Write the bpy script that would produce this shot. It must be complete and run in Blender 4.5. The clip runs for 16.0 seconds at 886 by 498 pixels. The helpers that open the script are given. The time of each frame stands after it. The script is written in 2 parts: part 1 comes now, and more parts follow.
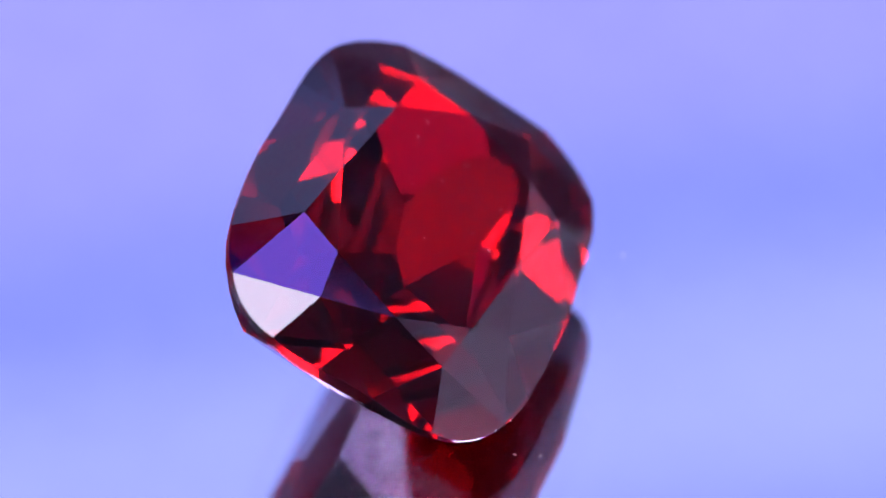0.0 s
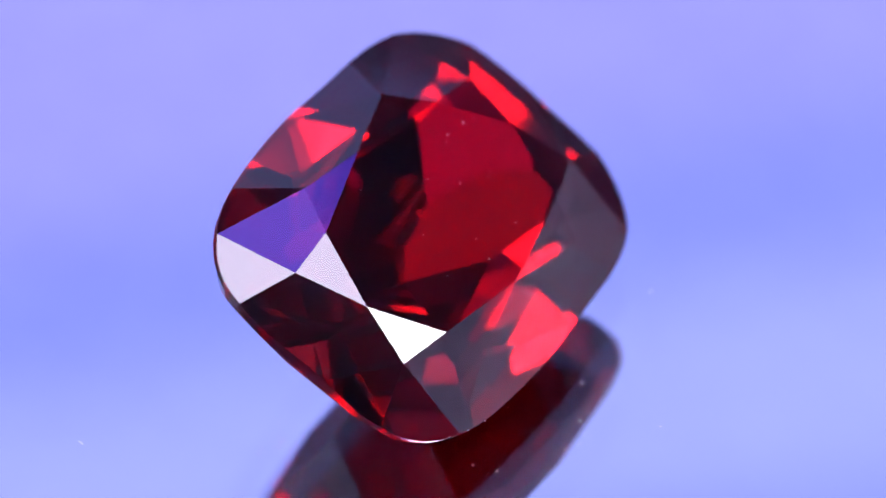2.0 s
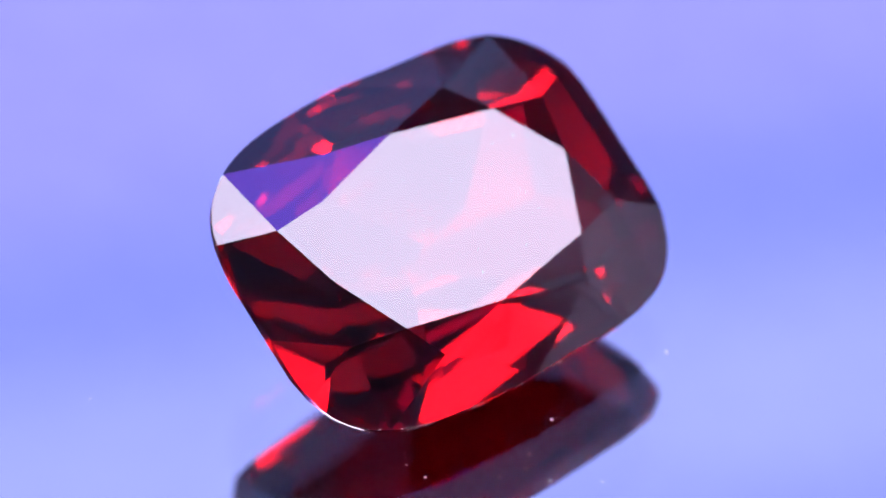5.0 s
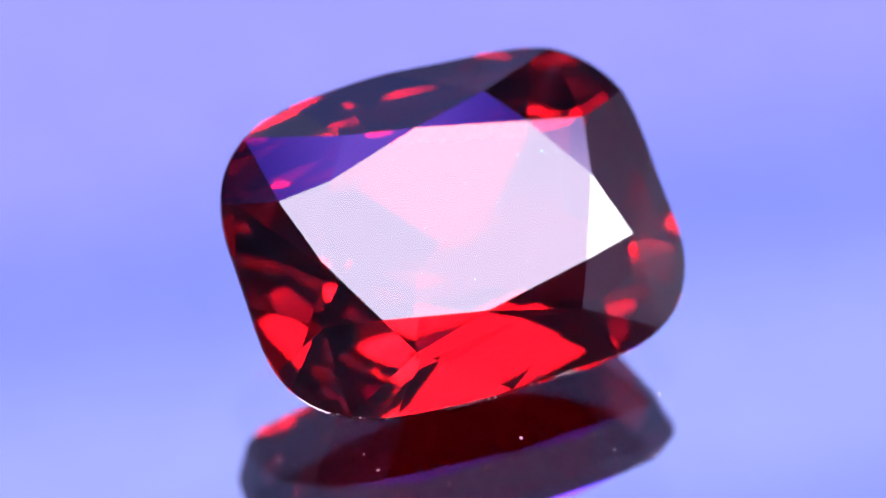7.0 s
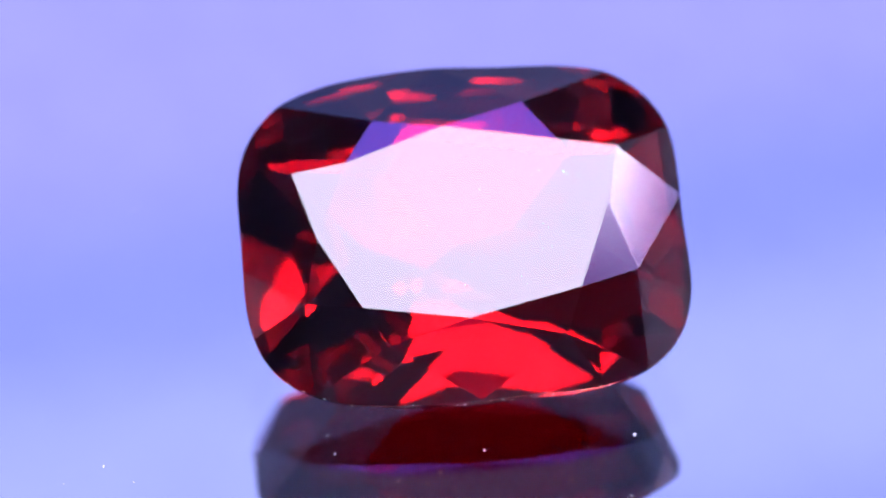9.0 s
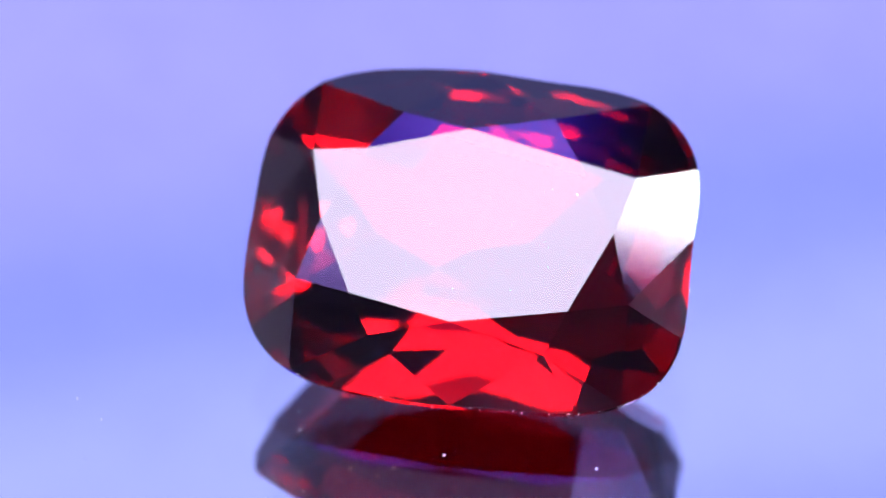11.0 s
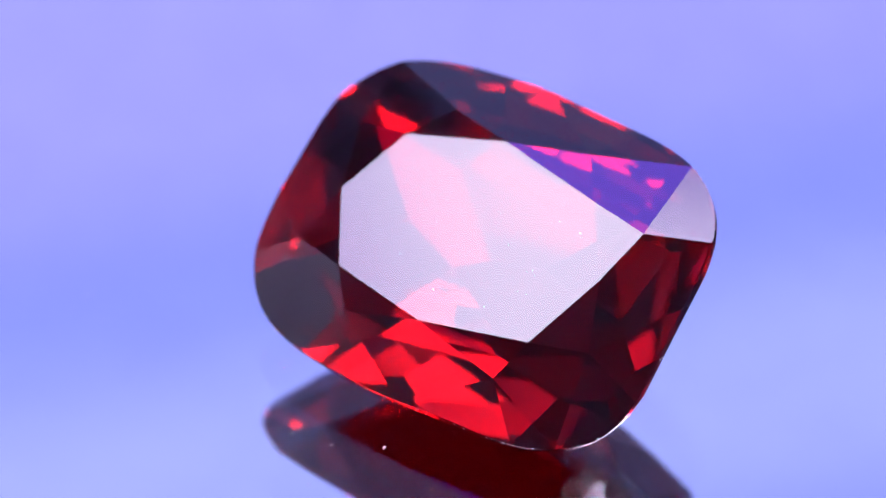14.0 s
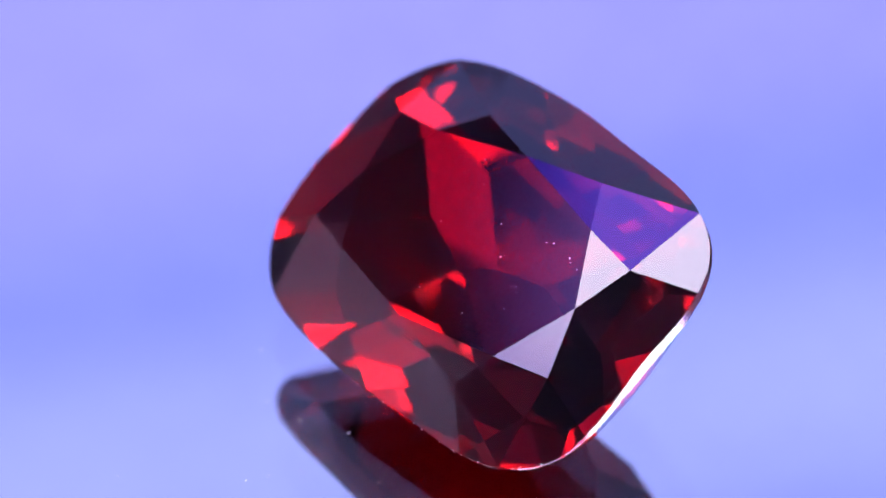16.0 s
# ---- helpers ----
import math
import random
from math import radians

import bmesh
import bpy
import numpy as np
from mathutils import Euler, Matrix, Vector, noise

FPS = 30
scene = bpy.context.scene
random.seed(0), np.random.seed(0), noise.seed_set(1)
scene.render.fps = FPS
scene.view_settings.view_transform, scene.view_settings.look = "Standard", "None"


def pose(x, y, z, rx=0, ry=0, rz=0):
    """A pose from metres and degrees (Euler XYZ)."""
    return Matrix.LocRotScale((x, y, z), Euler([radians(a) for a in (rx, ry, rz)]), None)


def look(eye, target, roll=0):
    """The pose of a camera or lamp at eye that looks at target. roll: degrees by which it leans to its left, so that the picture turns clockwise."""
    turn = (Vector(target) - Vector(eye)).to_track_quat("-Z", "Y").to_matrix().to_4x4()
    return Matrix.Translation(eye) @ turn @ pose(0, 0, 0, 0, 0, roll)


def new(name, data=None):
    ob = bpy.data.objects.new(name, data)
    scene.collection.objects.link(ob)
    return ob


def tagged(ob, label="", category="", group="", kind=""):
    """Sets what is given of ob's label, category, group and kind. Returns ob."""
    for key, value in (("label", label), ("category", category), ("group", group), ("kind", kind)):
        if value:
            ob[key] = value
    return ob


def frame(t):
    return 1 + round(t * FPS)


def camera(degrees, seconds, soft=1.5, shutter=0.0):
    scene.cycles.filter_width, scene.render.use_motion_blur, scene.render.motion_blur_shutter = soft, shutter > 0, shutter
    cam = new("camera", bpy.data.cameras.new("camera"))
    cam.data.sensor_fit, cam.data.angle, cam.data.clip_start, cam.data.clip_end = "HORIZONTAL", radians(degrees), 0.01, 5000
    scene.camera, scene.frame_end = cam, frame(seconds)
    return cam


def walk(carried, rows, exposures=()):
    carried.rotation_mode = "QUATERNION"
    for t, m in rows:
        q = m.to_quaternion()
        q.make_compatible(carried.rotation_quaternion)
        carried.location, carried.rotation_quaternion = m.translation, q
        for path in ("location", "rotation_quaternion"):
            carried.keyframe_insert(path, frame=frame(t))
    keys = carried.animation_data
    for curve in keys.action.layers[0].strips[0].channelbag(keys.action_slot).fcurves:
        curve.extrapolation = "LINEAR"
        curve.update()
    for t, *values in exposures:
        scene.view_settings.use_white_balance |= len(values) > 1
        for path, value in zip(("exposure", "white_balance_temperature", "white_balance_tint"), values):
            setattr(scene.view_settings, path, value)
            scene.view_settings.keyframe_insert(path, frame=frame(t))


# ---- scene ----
# The stone turns on a slow mirror turntable; the camera stands still.
MM = 0.00139          # one unit of the stone's plan, in metres
LEVEL = 2.42          # height of the stone's turning centre over the plate, in units
SPIN = 0.13119        # radians a second, clockwise from above


def unit(*v):
    return Vector(v) * MM


TILT = 0.76764
EYE = unit(0.058, -60 * math.cos(TILT), 60 * math.sin(TILT) + LEVEL)
cam = camera(14.89, 16.0, soft=1.5)
AIM = EYE + Vector((0, math.cos(TILT), -math.sin(TILT))) * 0.1
walk(cam, [(0.0, look(EYE, AIM, -0.363)), (16.0, look(EYE, AIM, -0.363))],
     exposures=[(0.0, 0.02), (8.6, 0.02), (9.0, 0.13), (9.3, 0.15), (11.1, 0.1), (11.5, 0.03), (16.0, 0.02)])
cam.data.dof.use_dof = True
cam.data.dof.focus_distance = 58.7 * MM
cam.data.dof.aperture_fstop = 50.0


# ---------------------------------------------------------------- materials
def material(name):
    m = bpy.data.materials.new(name)
    m.use_nodes = True
    nt = m.node_tree
    nt.nodes.clear()
    out = nt.nodes.new("ShaderNodeOutputMaterial")
    return m, nt, out


def principled(name, color, rough=0.5, metal=0.0, vary=0.15, scale=200.0, bump=0.0):
    m, nt, out = material(name)
    b = nt.nodes.new("ShaderNodeBsdfPrincipled")
    b.inputs["Metallic"].default_value = metal
    co = nt.nodes.new("ShaderNodeTexCoord")
    n1 = nt.nodes.new("ShaderNodeTexNoise")
    n1.inputs["Scale"].default_value, n1.inputs["Detail"].default_value = scale, 6
    n2 = nt.nodes.new("ShaderNodeTexNoise")
    n2.inputs["Scale"].default_value, n2.inputs["Detail"].default_value = scale * 0.08, 3
    mix = nt.nodes.new("ShaderNodeMath")
    mix.operation = "ADD"
    ramp = nt.nodes.new("ShaderNodeMapRange")
    ramp.inputs["From Min"].default_value, ramp.inputs["From Max"].default_value = 0.6, 1.4
    ramp.inputs["To Min"].default_value, ramp.inputs["To Max"].default_value = 1 - vary, 1 + vary
    tint = nt.nodes.new("ShaderNodeVectorMath")
    tint.operation = "SCALE"
    tint.inputs[0].default_value = color
    rr = nt.nodes.new("ShaderNodeMath")
    rr.operation = "MULTIPLY"
    rr.inputs[1].default_value = rough
    for n in (n1, n2):
        nt.links.new(co.outputs["Object"], n.inputs["Vector"])
    nt.links.new(n1.outputs["Fac"], mix.inputs[0])
    nt.links.new(n2.outputs["Fac"], mix.inputs[1])
    nt.links.new(mix.outputs[0], ramp.inputs["Value"])
    nt.links.new(ramp.outputs["Result"], tint.inputs["Scale"])
    nt.links.new(tint.outputs["Vector"], b.inputs["Base Color"])
    nt.links.new(ramp.outputs["Result"], rr.inputs[0])
    nt.links.new(rr.outputs[0], b.inputs["Roughness"])
    if bump:
        bp = nt.nodes.new("ShaderNodeBump")
        bp.inputs["Strength"].default_value, bp.inputs["Distance"].default_value = bump, 0.001
        nt.links.new(n1.outputs["Fac"], bp.inputs["Height"])
        nt.links.new(bp.outputs["Normal"], b.inputs["Normal"])
    nt.links.new(b.outputs["BSDF"], out.inputs["Surface"])
    return m


def garnet(name, rough):
    m, nt, out = material(name)
    b = nt.nodes.new("ShaderNodeBsdfPrincipled")
    b.inputs["Base Color"].default_value = (0.27, 0.0011, 0.0028, 1)
    b.inputs["Transmission Weight"].default_value = 1.0
    b.inputs["IOR"].default_value = 1.76
    b.inputs["Roughness"].default_value = rough
    nt.links.new(b.outputs["BSDF"], out.inputs["Surface"])
    return m


def clear_glass(name):
    m, nt, out = material(name)
    b = nt.nodes.new("ShaderNodeBsdfPrincipled")
    b.inputs["Base Color"].default_value = (0.97, 0.985, 0.98, 1)
    b.inputs["Transmission Weight"].default_value = 1.0
    b.inputs["IOR"].default_value = 1.5
    b.inputs["Roughness"].default_value = 0.0
    nt.links.new(b.outputs["BSDF"], out.inputs["Surface"])
    return m


def glow(name, color, strength, sx, sy, soft_left, soft_right, soft_low, soft_high):
    """A lamp face of size sx, sy whose light falls off over these widths towards its edges."""
    m, nt, out = material(name)
    e = nt.nodes.new("ShaderNodeEmission")
    e.inputs["Color"].default_value = (*color, 1)
    co = nt.nodes.new("ShaderNodeTexCoord")
    sep = nt.nodes.new("ShaderNodeSeparateXYZ")
    nt.links.new(co.outputs["Object"], sep.inputs[0])
    both = None
    for axis, edge, soft in (("X", -sx / 2, -soft_left), ("X", sx / 2, soft_right), ("Y", -sy / 2, -soft_low), ("Y", sy / 2, soft_high)):
        r = nt.nodes.new("ShaderNodeMapRange")
        r.interpolation_type = "SMOOTHSTEP"
        r.inputs["From Min"].default_value, r.inputs["From Max"].default_value = edge, edge - soft
        r.inputs["To Min"].default_value, r.inputs["To Max"].default_value = 0.02, 1.0
        nt.links.new(sep.outputs[axis], r.inputs["Value"])
        if both is None:
            both = r
            continue
        product = nt.nodes.new("ShaderNodeMath")
        product.operation = "MULTIPLY"
        nt.links.new(both.outputs[0], product.inputs[0])
        nt.links.new(r.outputs["Result"], product.inputs[1])
        both = product
    power = nt.nodes.new("ShaderNodeMath")
    power.operation = "MULTIPLY"
    power.inputs[1].default_value = strength
    fall = nt.nodes.new("ShaderNodeMath")
    fall.operation = "POWER"
    fall.inputs[1].default_value = 0.7
    nt.links.new(both.outputs[0], fall.inputs[0])
    nt.links.new(fall.outputs[0], power.inputs[0])
    nt.links.new(power.outputs[0], e.inputs["Strength"])
    tone = nt.nodes.new("ShaderNodeMix")
    tone.data_type = "RGBA"
    tone.inputs[6].default_value = (color[0] * 0.4, color[1] * 0.2, color[2], 1)
    tone.inputs[7].default_value = (*color, 1)
    nt.links.new(both.outputs[0], tone.inputs[0])
    nt.links.new(tone.outputs[2], e.inputs["Color"])
    nt.links.new(e.outputs[0], out.inputs["Surface"])
    return m


def banded_glow(name):
    """Lavender-blue backdrop glow, with broad soft slanting bands of light painted into its colour."""
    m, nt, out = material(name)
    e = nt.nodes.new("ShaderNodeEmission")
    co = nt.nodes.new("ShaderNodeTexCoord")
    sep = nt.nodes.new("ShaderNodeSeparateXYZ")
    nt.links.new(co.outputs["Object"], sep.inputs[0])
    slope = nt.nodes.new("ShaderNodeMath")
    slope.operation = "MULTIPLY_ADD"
    slope.inputs[1].default_value = BAND_SLOPE
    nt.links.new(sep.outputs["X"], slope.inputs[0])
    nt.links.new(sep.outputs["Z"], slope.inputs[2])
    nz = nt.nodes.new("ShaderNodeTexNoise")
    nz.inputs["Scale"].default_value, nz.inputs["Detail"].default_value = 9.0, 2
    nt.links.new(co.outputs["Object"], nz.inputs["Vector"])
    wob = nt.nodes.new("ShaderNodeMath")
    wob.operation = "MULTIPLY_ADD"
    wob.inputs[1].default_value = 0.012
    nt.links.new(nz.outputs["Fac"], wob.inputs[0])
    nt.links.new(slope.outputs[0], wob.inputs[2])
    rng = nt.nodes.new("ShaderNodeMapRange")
    rng.inputs["From Min"].default_value, rng.inputs["From Max"].default_value = BAND_LOW, BAND_HIGH
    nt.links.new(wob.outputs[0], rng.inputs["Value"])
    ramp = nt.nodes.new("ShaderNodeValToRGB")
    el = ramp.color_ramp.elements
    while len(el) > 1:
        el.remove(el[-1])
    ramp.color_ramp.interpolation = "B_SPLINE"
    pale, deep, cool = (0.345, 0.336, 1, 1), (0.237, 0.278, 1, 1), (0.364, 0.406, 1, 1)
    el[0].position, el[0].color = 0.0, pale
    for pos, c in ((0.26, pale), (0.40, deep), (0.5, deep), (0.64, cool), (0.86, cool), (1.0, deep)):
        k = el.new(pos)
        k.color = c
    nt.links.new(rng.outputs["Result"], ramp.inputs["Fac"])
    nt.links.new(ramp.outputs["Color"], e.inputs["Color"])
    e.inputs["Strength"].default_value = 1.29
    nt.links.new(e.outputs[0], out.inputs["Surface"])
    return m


H = 0.5               # height of the softbox over the plate
BAND_SLOPE, BAND_LOW, BAND_HIGH = 0.217, -0.064, 0.086
GEM = garnet("polished_garnet", 0.0)
GEM_RIM = garnet("polished_girdle", 0.08)
MIRROR = principled("tinted_mirror_plate", (0.9, 0.9, 0.91), 0.01, 1.0, 0.06, 300.0)
SHEET = clear_glass("plate_glass")
EDGE = principled("ground_plate_edge", (0.25, 0.26, 0.28), 0.4, 0.0, 0.2, 400.0)
FELT = principled("pale_grey_table_cloth", (0.58, 0.54, 0.62), 0.9, 0.0, 0.3, 800.0, 0.3)
WALL = principled("lilac_grey_studio_wall", (0.64, 0.55, 0.72), 0.85, 0.0, 0.08, 12.0, 0.1)
# the wall colour dimmed, for the sides from which little light comes
DARK = principled("dimmed_studio_wall", (0.45, 0.38, 0.5), 0.85, 0.0, 0.1, 12.0, 0.1)
CARD = principled("pale_lilac_fill_card", (0.78, 0.72, 0.86), 0.8, 0.0, 0.04, 40.0, 0.1)
CASE = principled("black_softbox_fabric", (0.02, 0.02, 0.022), 0.8, 0.0, 0.3, 300.0)
METAL = principled("brushed_steel", (0.5, 0.5, 0.52), 0.35, 1.0, 0.1, 500.0)
DUST = principled("white_dust", (0.8, 0.8, 0.85), 0.9, 0.0, 0.1, 3000.0)
SOFT = glow("softbox_diffuser", (0.79, 0.71, 1.0), 12.0, 1.464 * H, 0.6 * H, 0.125, 0.05, 0.05, 0.07)
HOT = glow("lamp_face", (1.0, 0.98, 1.0), 25.0, 0.156, 0.151, 0.012, 0.012, 0.03, 0.004)
BLUE = glow("blue_violet_lamp_face", (0.22, 0.12, 1.0), 7.0, 0.464 * H, 0.288 * H, 0.04, 0.04, 0.03, 0.03)
BANDED_GLOW = banded_glow("banded_lavender_glow")

# ---------------------------------------------------------------- world
world = bpy.data.worlds.new("studio_dark")
scene.world = world
world.use_nodes = True
world.node_tree.nodes["Background"].inputs["Color"].default_value = (0.02, 0.02, 0.03, 1)
world.node_tree.nodes["Background"].inputs["Strength"].default_value = 1.0


# ---------------------------------------------------------------- mesh helpers
def mesh_object(name, bm, mats, parent=None, label=""):
    me = bpy.data.meshes.new(name)
    bm.to_mesh(me)
    bm.free()
    for m in (mats if isinstance(mats, (list, tuple)) else [mats]):
        me.materials.append(m)
    ob = new(name, me)
    ob.parent = parent
    if label:
        ob["label"] = label
    return ob


def box(bm, lo, hi):
    """A box between two corners, added to bm."""
    c = [(lo[i] + hi[i]) / 2 for i in range(3)]
    s = [hi[i] - lo[i] for i in range(3)]
    bmesh.ops.create_cube(bm, size=1.0, matrix=Matrix.Translation(c) @ Matrix.Diagonal((*s, 1)))


def cylinder(bm, r, z0, z1, n=96, bevel=0.0):
    res = bmesh.ops.create_cone(bm, cap_ends=True, segments=n, radius1=r, radius2=r, depth=z1 - z0,
                                matrix=Matrix.Translation((0, 0, (z0 + z1) / 2)))
    if bevel:
        rim = [e for e in bm.edges if e.is_valid and len(e.link_faces) == 2 and any(len(f.verts) > 8 for f in e.link_faces)]
        bmesh.ops.bevel(bm, geom=rim, offset=bevel, segments=3, affect="EDGES", profile=0.5)
    return res


# ---------------------------------------------------------------- the studio
def studio():
    # Unseen room, added; south wall and ceiling take the wall colour darkened for dimness.
    bm = bmesh.new()
    box(bm, (-0.9, -0.9, -0.05), (0.9, 0.9, -0.03))
    tagged(mesh_object("floor", bm, FELT), "pale grey cloth-covered studio table top", "table top", kind="structure")
    for name, lo, hi in (("wall_north", (-0.92, 0.9, -0.05), (0.92, 0.92, 1.0)), ("wall_south", (-0.92, -0.92, -0.05), (0.92, -0.9, 1.0)),
                         ("wall_east", (0.9, -0.9, -0.05), (0.92, 0.9, 1.0)), ("wall_west", (-0.92, -0.9, -0.05), (-0.9, 0.9, 1.0))):
        bm = bmesh.new()
        box(bm, lo, hi)
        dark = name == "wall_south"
        tagged(mesh_object(name, bm, DARK if dark else WALL), "plain unseen studio wall, lilac-grey darkened to stand for dim light" if dark else "plain lilac-grey painted studio wall", "wall", kind="structure")
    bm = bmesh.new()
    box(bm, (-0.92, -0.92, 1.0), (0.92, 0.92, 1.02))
    tagged(mesh_object("ceiling", bm, DARK), "plain unseen studio ceiling, lilac-grey darkened to stand for dim light", "ceiling", kind="structure")


def reflector(x, y0, y1, height):
    """An unseen pale card added to brighten side reflections, upright on a flat foot."""
    top = new("fill_card")
    top.location = (x, (y0 + y1) / 2, -0.03)
    w = (y1 - y0) / 2
    bm = bmesh.new()
    box(bm, (-0.002, -w, 0.006), (0.002, w, height))
    mesh_object("card", bm, CARD, top)
    bm = bmesh.new()
    box(bm, (-0.04, -w * 0.5, 0), (0.04, w * 0.5, 0.006))
    mesh_object("foot", bm, METAL, top, "flat steel foot")
    tagged(top, "upright pale lilac card on a steel foot, added unseen as fill", "reflector", "reflector cards")


def panel_light(name, sx, sy, glowing, m, label, category, w=0.006):
    """A shallow black case with a glowing face on its underside (local -z)."""
    top = new(name)
    top.matrix_world = m
    bm = bmesh.new()
    d = 0.05
    box(bm, (-sx / 2 - w, -sy / 2 - w, d), (sx / 2 + w, sy / 2 + w, d + w))
    box(bm, (-sx / 2 - w, -sy / 2 - w, -0.004), (-sx / 2, sy / 2 + w, d))
    box(bm, (sx / 2, -sy / 2 - w, -0.004), (sx / 2 + w, sy / 2 + w, d))
    box(bm, (-sx / 2, -sy / 2 - w, -0.004), (sx / 2, -sy / 2, d))
    box(bm, (-sx / 2, sy / 2, -0.004), (sx / 2, sy / 2 + w, d))
    mesh_object("case", bm, CASE, top)
    for side in (-1, 1):
        foot = m @ Vector((side * sx * 0.4, 0, d + w))
        length = 1.0 - foot.z
        bm = bmesh.new()
        cylinder(bm, 0.006, 0, length, 16)
        rod = mesh_object("hanging_rod", bm, METAL, top)
        rod.matrix_local = m.inverted() @ Matrix.Translation(foot)
    bm = bmesh.new()
    box(bm, (-sx / 2, -sy / 2, 0), (sx / 2, sy / 2, 0.004))
    mesh_object("diffuser", bm, glowing, top, "glowing white diffuser")
    tagged(top, label, category)
    return top


def backdrop():
    """Slightly waved glowing lavender sheet added behind the turntable, mirrored in the plate."""
    bm = bmesh.new()
    nx, nz = 24, 24
    grid = [[bm.verts.new((-0.17 + 0.34 * i / nx, 0.004 * math.sin(5 * j / nz + 2 * i / nx), -0.10 + 0.25 * j / nz)) for i in range(nx + 1)] for j in range(nz + 1)]
    for j in range(nz):
        for i in range(nx):
            bm.faces.new((grid[j][i], grid[j][i + 1], grid[j + 1][i + 1], grid[j + 1][i]))
    ob = mesh_object("backdrop", bm, BANDED_GLOW)
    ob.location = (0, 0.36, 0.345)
    tagged(ob, "glowing lavender-blue backdrop sheet with soft light bands painted in", "backdrop", kind="structure")


studio()
panel_light("softbox", 1.464 * H, 0.6 * H, SOFT, pose(0.012 * H, 0.02 * H, H), "large black softbox with glowing lavender-white diffuser", "softbox")
N = 0.8 * H           # the smaller lamps hang a little lower
panel_light("lamp_panel", 0.156, 0.151, HOT, look((0.345, 0.0085, 0.392), (0, 0, 0)), "small bright white lamp panel in black case", "lamp", 0.0012)
panel_light("violet_lamp_panel", 0.58 * N, 0.36 * N, BLUE, look((0, 0.445 * N, 1.02 * N), (0, 0, 0)), "slim violet-blue lamp panel in black case", "lamp")
reflector(0.5, -0.25, 0.35, 0.5)
reflector(-0.62, -0.3, 0.3, 0.5)
backdrop()


# ---------------------------------------------------------------- turntable
def turntable():
    """A disc of mirror glass, silvered underneath, on a round turning base."""
    top = new("turntable")
    thick = 1.44 * MM
    bm = bmesh.new()
    cylinder(bm, 0.06, -thick, 0.0, 128)
    bmesh.ops.delete(bm, geom=[f for f in bm.faces if f.normal.z < -0.9], context="FACES")
    mesh_object("glass_sheet", bm, SHEET, top, "clear polished glass sheet")
    bm = bmesh.new()
    cylinder(bm, 0.06, -thick - 0.0005, -thick, 128)
    mesh_object("silvered_back", bm, MIRROR, top, "silvered mirror backing")
    bm = bmesh.new()
    cylinder(bm, 0.045, -0.03, -thick - 0.0005, 96, 0.002)
    mesh_object("base", bm, EDGE, top)
    return tagged(top, "round turntable topped with thick mirror glass", "turntable")


# ---------------------------------------------------------------- the stone
# Crown meet points in the stone's own plan, in units; the table lies at height 0.
TABLE = [(-2.2, .75), (-.61, 1.74), (1.44, 1.85), (2.52, .81), (2.29, -.81), (.44, -1.72), (-1.44, -1.86), (-2.45, -.75)]
STAR = [(-1.87, 1.67, -0.16), (0.71, 2.5, -0.163), (2.5, 1.96, -0.131), (3.21, -0.28, -0.148), (2.17, -1.66, -0.179), (-0.85, -2.42, -0.159), (-2.46, -1.92, -0.142), (-3.12, 0.43, -0.141)]
MID = [-0.7, -0.7, -0.605, -0.69, -0.7, -0.7, -0.69, -0.64]
GIRDLE = [153, 107, 59, 20.4, -27, -73.5, 239, 200.4]
# stone's axes and centre at the middle of the turn
AX, AY, AN = Vector((0.9941, 0.0008, -0.1084)), Vector((0.0485, 0.8911, 0.4512)), Vector((0.0970, -0.4538, 0.8858))
CENTRE = Vector((0.3386, 0.3121, 0.3907 + LEVEL + 0.008))


def outline(a):
    """Radius of the cushion outline at the angle a."""
    return (3.785 + .059 * math.cos(a) + .057 * math.sin(a) + .435 * math.cos(2 * a) + .243 * math.sin(2 * a) + .02 * math.cos(3 * a)
            - .117 * math.cos(4 * a) - .191 * math.sin(4 * a) - .029 * math.sin(5 * a) - .103 * math.sin(6 * a))


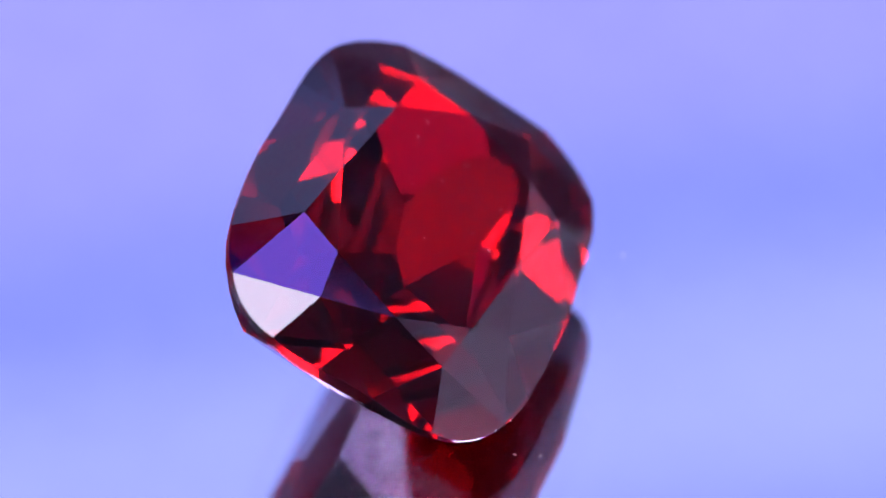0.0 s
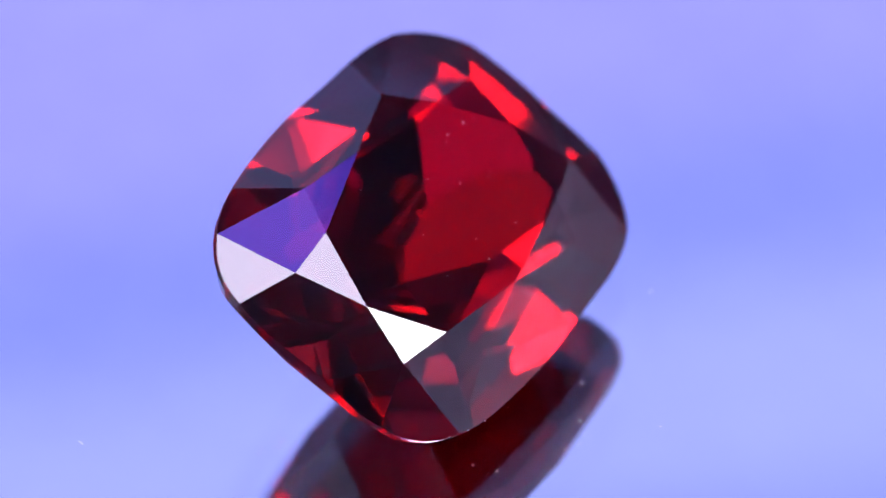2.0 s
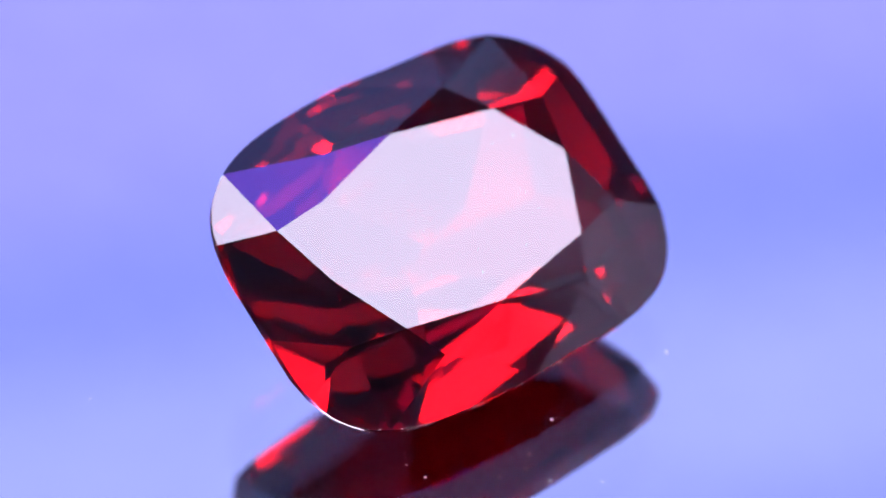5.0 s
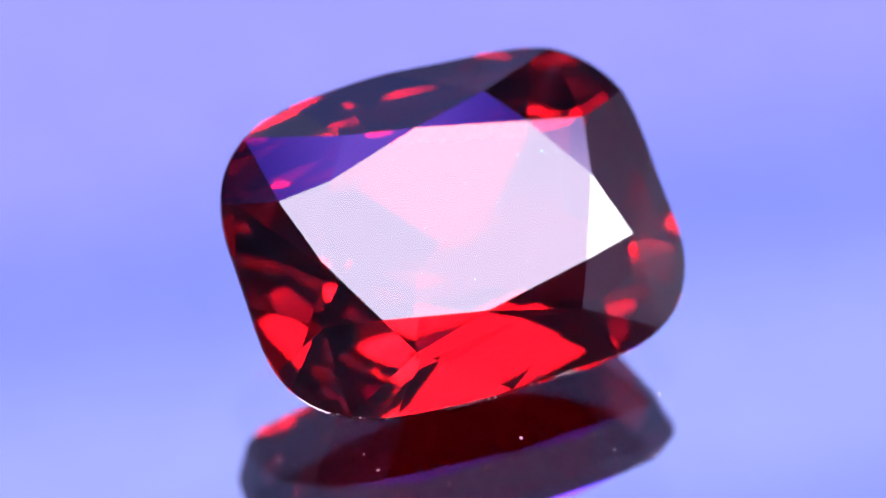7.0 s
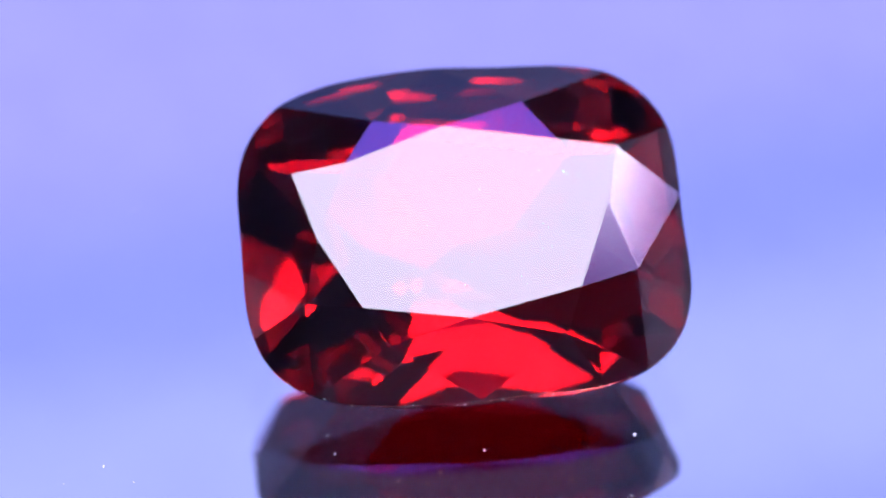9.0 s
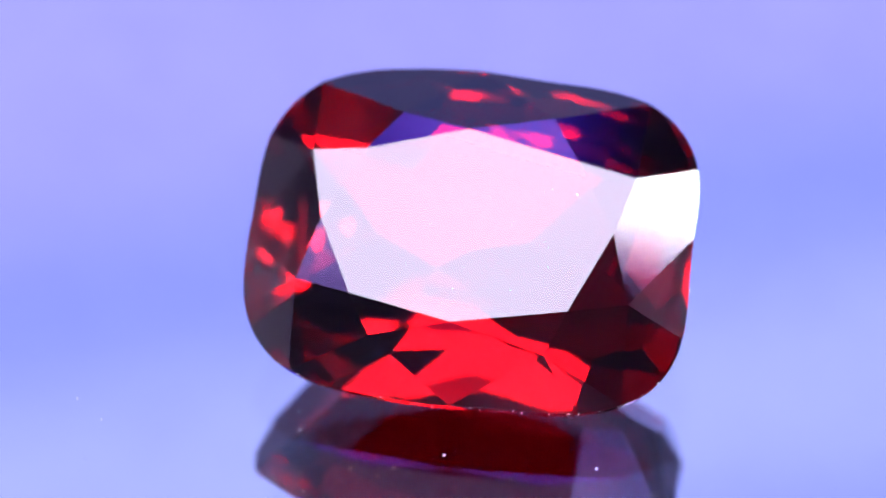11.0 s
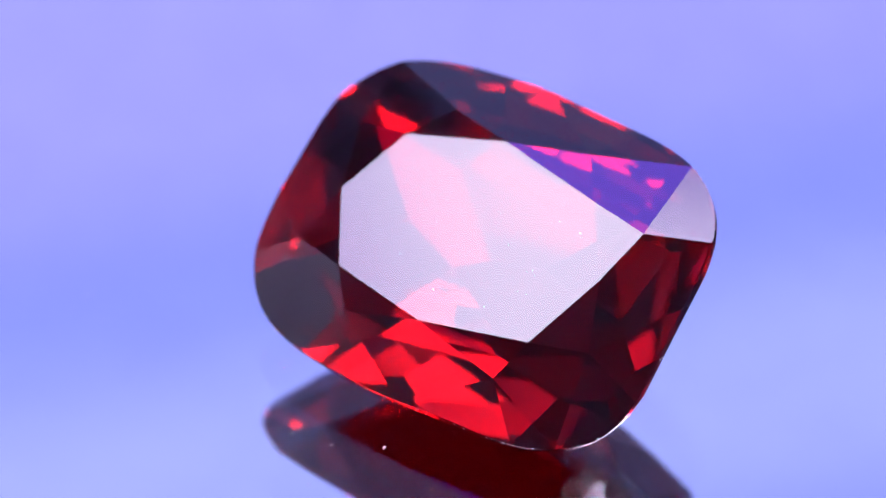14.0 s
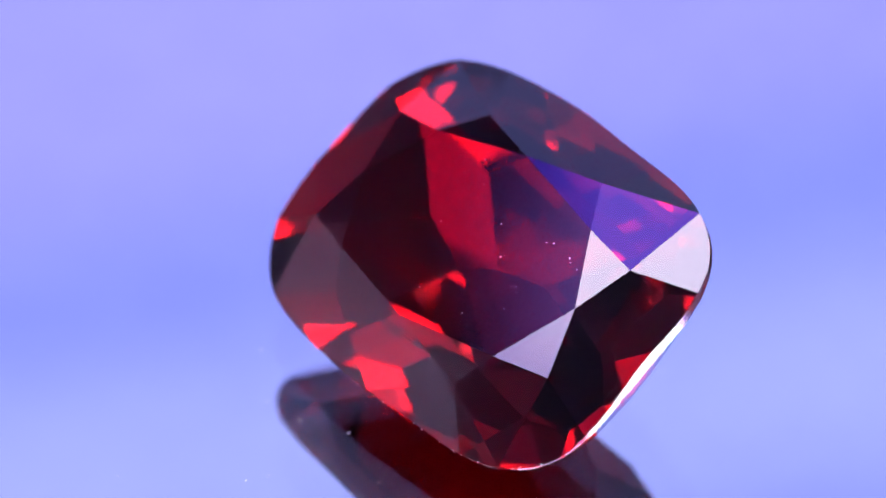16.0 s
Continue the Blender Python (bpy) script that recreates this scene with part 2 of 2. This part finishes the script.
def gem_mesh():
    """A rounded prism cut by the planes of table, stars, kites, girdle facets and three pavilion tiers."""
    bm = bmesh.new()
    n = 180
    ring = []
    for z in (0.3, -4.4):
        ring.append([bm.verts.new((outline(2 * math.pi * i / n) * math.cos(2 * math.pi * i / n), outline(2 * math.pi * i / n) * math.sin(2 * math.pi * i / n), z)) for i in range(n)])
    bm.faces.new(ring[0])
    bm.faces.new(ring[1][::-1])
    for i in range(n):
        f = bm.faces.new((ring[0][i - 1], ring[1][i - 1], ring[1][i], ring[0][i]))
        f.material_index, f.smooth = 1, True
    bmesh.ops.recalc_face_normals(bm, faces=bm.faces)

    def cut(co, no):
        geom = bm.verts[:] + bm.edges[:] + bm.faces[:]
        res = bmesh.ops.bisect_plane(bm, geom=geom, dist=1e-5, plane_co=co, plane_no=no, clear_outer=True)
        edges = [g for g in res["geom_cut"] if isinstance(g, bmesh.types.BMEdge) and g.is_valid and len(g.link_faces) < 2]
        if len(edges) > 2:
            made = bmesh.ops.edgeloop_fill(bm, edges=edges)
            for f in made["faces"]:
                f.material_index, f.smooth = 0, False

    def through_points(a, b, c):
        a, b, c = Vector(a), Vector(b), Vector(c)
        no = (b - a).cross(c - a).normalized()
        cut(a, no if no.z > 0 else -no)

    tab = [Vector((x, y, 0)) for x, y in TABLE]
    star = [Vector(s) for s in STAR]
    cut((0, 0, 0), (0, 0, 1))
    gird = []
    for i in range(8):
        a, b = star[i - 1] - tab[i], star[i] - tab[i]
        no = a.cross(b)
        ang = radians(GIRDLE[i])
        x, y = outline(ang) * math.cos(ang), outline(ang) * math.sin(ang)
        gird.append(Vector((x, y, -(no.x * (x - tab[i].x) + no.y * (y - tab[i].y)) / no.z)))
    for i in range(8):
        through_points(tab[i], star[i], tab[(i + 1) % 8])
        through_points(tab[i], star[i - 1], star[i])
    for i in range(8):
        ang = math.atan2(star[i].y, star[i].x)
        mid = Vector((outline(ang) * math.cos(ang), outline(ang) * math.sin(ang), MID[i]))
        through_points(star[i], gird[i], mid)
        through_points(star[i], mid, gird[(i + 1) % 8])
    # pavilion
    def support(ang):
        return max(outline(2 * math.pi * k / 360) * math.cos(2 * math.pi * k / 360 - ang) for k in range(360))

    for az, steep, distance in PAVILION:
        ang, al = radians(az), radians(steep)
        no = Vector((math.cos(ang) * math.sin(al), math.sin(ang) * math.sin(al), -math.cos(al)))
        cut(no * max(distance, support(ang) * math.sin(al) + 0.85 * math.cos(al)), no)
    # narrow steep facets close under the girdle
    for k in range(36):
        ang, al = radians(10 * k + 5), radians(66)
        no = Vector((math.cos(ang) * math.sin(al), math.sin(ang) * math.sin(al), -math.cos(al)))
        cut(no * (support(ang) * math.sin(al) + 0.83 * math.cos(al)), no)
    # the facet on which the stone lies
    cut(Vector((0, 0, -2.81 / 0.8858)), Vector((0.1084, -0.4512, -0.8858)))
    bmesh.ops.dissolve_degenerate(bm, dist=1e-4, edges=bm.edges[:])
    bmesh.ops.recalc_face_normals(bm, faces=bm.faces)
    return bm


# pavilion planes: azimuth, angle to the girdle, distance from the middle of the table
PAVILION = [
    (222.3, 11.3, 3.61), (111.7, 56.9, 2.77), (92.6, 49.2, 3.22), (102.6, 39.4, 2.64), (32.0, 21.1, 4.17), (288.7, 64.2, 4.16),
    (78.8, 37.9, 3.11), (331.0, 69.4, 3.90), (56.6, 23.3, 3.03), (202.4, 36.8, 2.99), (67.3, 52.9, 4.17), (129.9, 66.3, 4.00),
    (188.5, 52.8, 2.41), (108.6, 53.9, 2.57), (227.3, 30.7, 2.93), (35.4, 30.8, 3.31), (118.5, 36.9, 1.79), (287.8, 40.0, 2.76),
    (22.0, 60.4, 2.66), (309.9, 42.9, 3.10), (323.8, 15.5, 2.87), (133.7, 24.4, 2.77), (123.0, 70.0, 5.48), (356.6, 45.5, 3.82),
    (29.9, 16.1, 4.11), (59.7, 57.9, 3.80), (105.7, 30.9, 2.63),
]


def gemstone():
    """The stone, split at the edges of its table and girdle into its four named zones."""
    top = new("gemstone")
    whole = gem_mesh()
    bmesh.ops.scale(whole, vec=(MM, MM, MM), verts=whole.verts)

    def zone(f):
        if f.material_index == 1:
            return "girdle"
        if f.normal.z > 0.9995:
            return "table_facet"
        return "crown" if f.normal.z > 0 else "pavilion"

    for name in ("table_facet", "crown", "girdle", "pavilion"):
        bm = whole.copy()
        bm.normal_update()
        bmesh.ops.delete(bm, geom=[f for f in bm.faces if zone(f) != name], context="FACES")
        mesh_object(name, bm, [GEM, GEM_RIM], top)
    whole.free()
    return tagged(top, "deep red cushion-cut garnet lying tilted on a mirror plate", "gemstone")


GEM_REST = Matrix.Translation(CENTRE * MM) @ Matrix((AX, AY, AN)).transposed().to_4x4()


# ---------------------------------------------------------------- dust
SPECKS = [(3.7, -1.8), (1.1, -2.5), (2.4, -2.6), (-6.1, -4.2), (-5.4, -4.2), (-4.9, -4), (-0.3, -3.4), (0.2, -3.4), (3.2, -2.5), (3.7, -3.3), (-2.4, -4), (1.3, -3.6), (5.7, -3.9), (3.3, -3.2), (-0.4, -3.8), (0.4, -3.1), (2.9, -2.2), (-2.7, -5), (0, -6.5), (-1.4, -4.6), (2.7, -3), (-6.3, 1.2), (3.3, -6), (1.3, -4.2), (1.2, -4.6), (-0.5, -6.6), (-5.5, -3.7), (-6.2, 2.8), (-1.5, -2.9), (-1.7, -2.5)]


def speck(bm, where, r):
    """A small jagged grain, flake or short fibre."""
    res = bmesh.ops.create_icosphere(bm, subdivisions=1, radius=1.0)
    fibre = random.random() < 0.3
    sx, sy = (random.uniform(1.8, 3.0), random.uniform(.25, .4)) if fibre else (random.uniform(.6, 1.7), random.uniform(.4, 1.1))
    turn = random.uniform(0, 6.3)
    for v in res["verts"]:
        k = random.uniform(.45, 1.4)
        bend = 0.25 * v.co.x * v.co.x if fibre else 0.0
        p = Matrix.Rotation(turn, 3, "Z") @ Vector((v.co.x * sx, v.co.y * sy + bend, v.co.z * .35)) * k * r
        v.co = p + where


def plate_dust():
    bm = bmesh.new()
    for i, (x, y) in enumerate(SPECKS):
        speck(bm, unit(x, y, 0.012), MM * (0.03 if i == 0 else random.uniform(.006, .02)))
    for _ in range(45):
        a, r = random.uniform(0, 6.283), 10 * math.sqrt(random.random())
        speck(bm, unit(r * math.cos(a), r * math.sin(a), 0.006), MM * random.uniform(.004, .009))
    ob = mesh_object("dust", bm, DUST)
    return tagged(ob, "scattered white dust specks on the mirror plate", "dust", kind="stuff")


def stone_dust():
    """Fine grains on the table facet and along the rim of the stone."""
    bm = bmesh.new()
    for _ in range(22):
        x, y = random.uniform(-2.0, 2.0), random.uniform(-1.3, 1.3)
        speck(bm, unit(x, y, 0.004), MM * random.uniform(.004, .013))
    for _ in range(34):
        a = radians(random.uniform(-130, 10))
        r = outline(a) + 0.004
        speck(bm, unit(r * math.cos(a), r * math.sin(a), random.uniform(-.82, -.68)), MM * random.uniform(.006, .02))
    ob = mesh_object("lint", bm, DUST)
    return tagged(ob, "fine pale lint specks on the red stone", "lint", kind="stuff")


table = turntable()
stone = gemstone()
dust = plate_dust()
lint = stone_dust()


def motions():
    times = [0.5 * i for i in range(33)]
    turns = [(t, Matrix.Rotation(-(SPIN * (t - 8) + 0.00013 * (t - 8) ** 2), 4, "Z")) for t in times]
    walk(table, turns)
    walk(dust, turns)
    walk(stone, [(t, m @ GEM_REST) for t, m in turns])
    walk(lint, [(t, m @ GEM_REST) for t, m in turns])


motions()
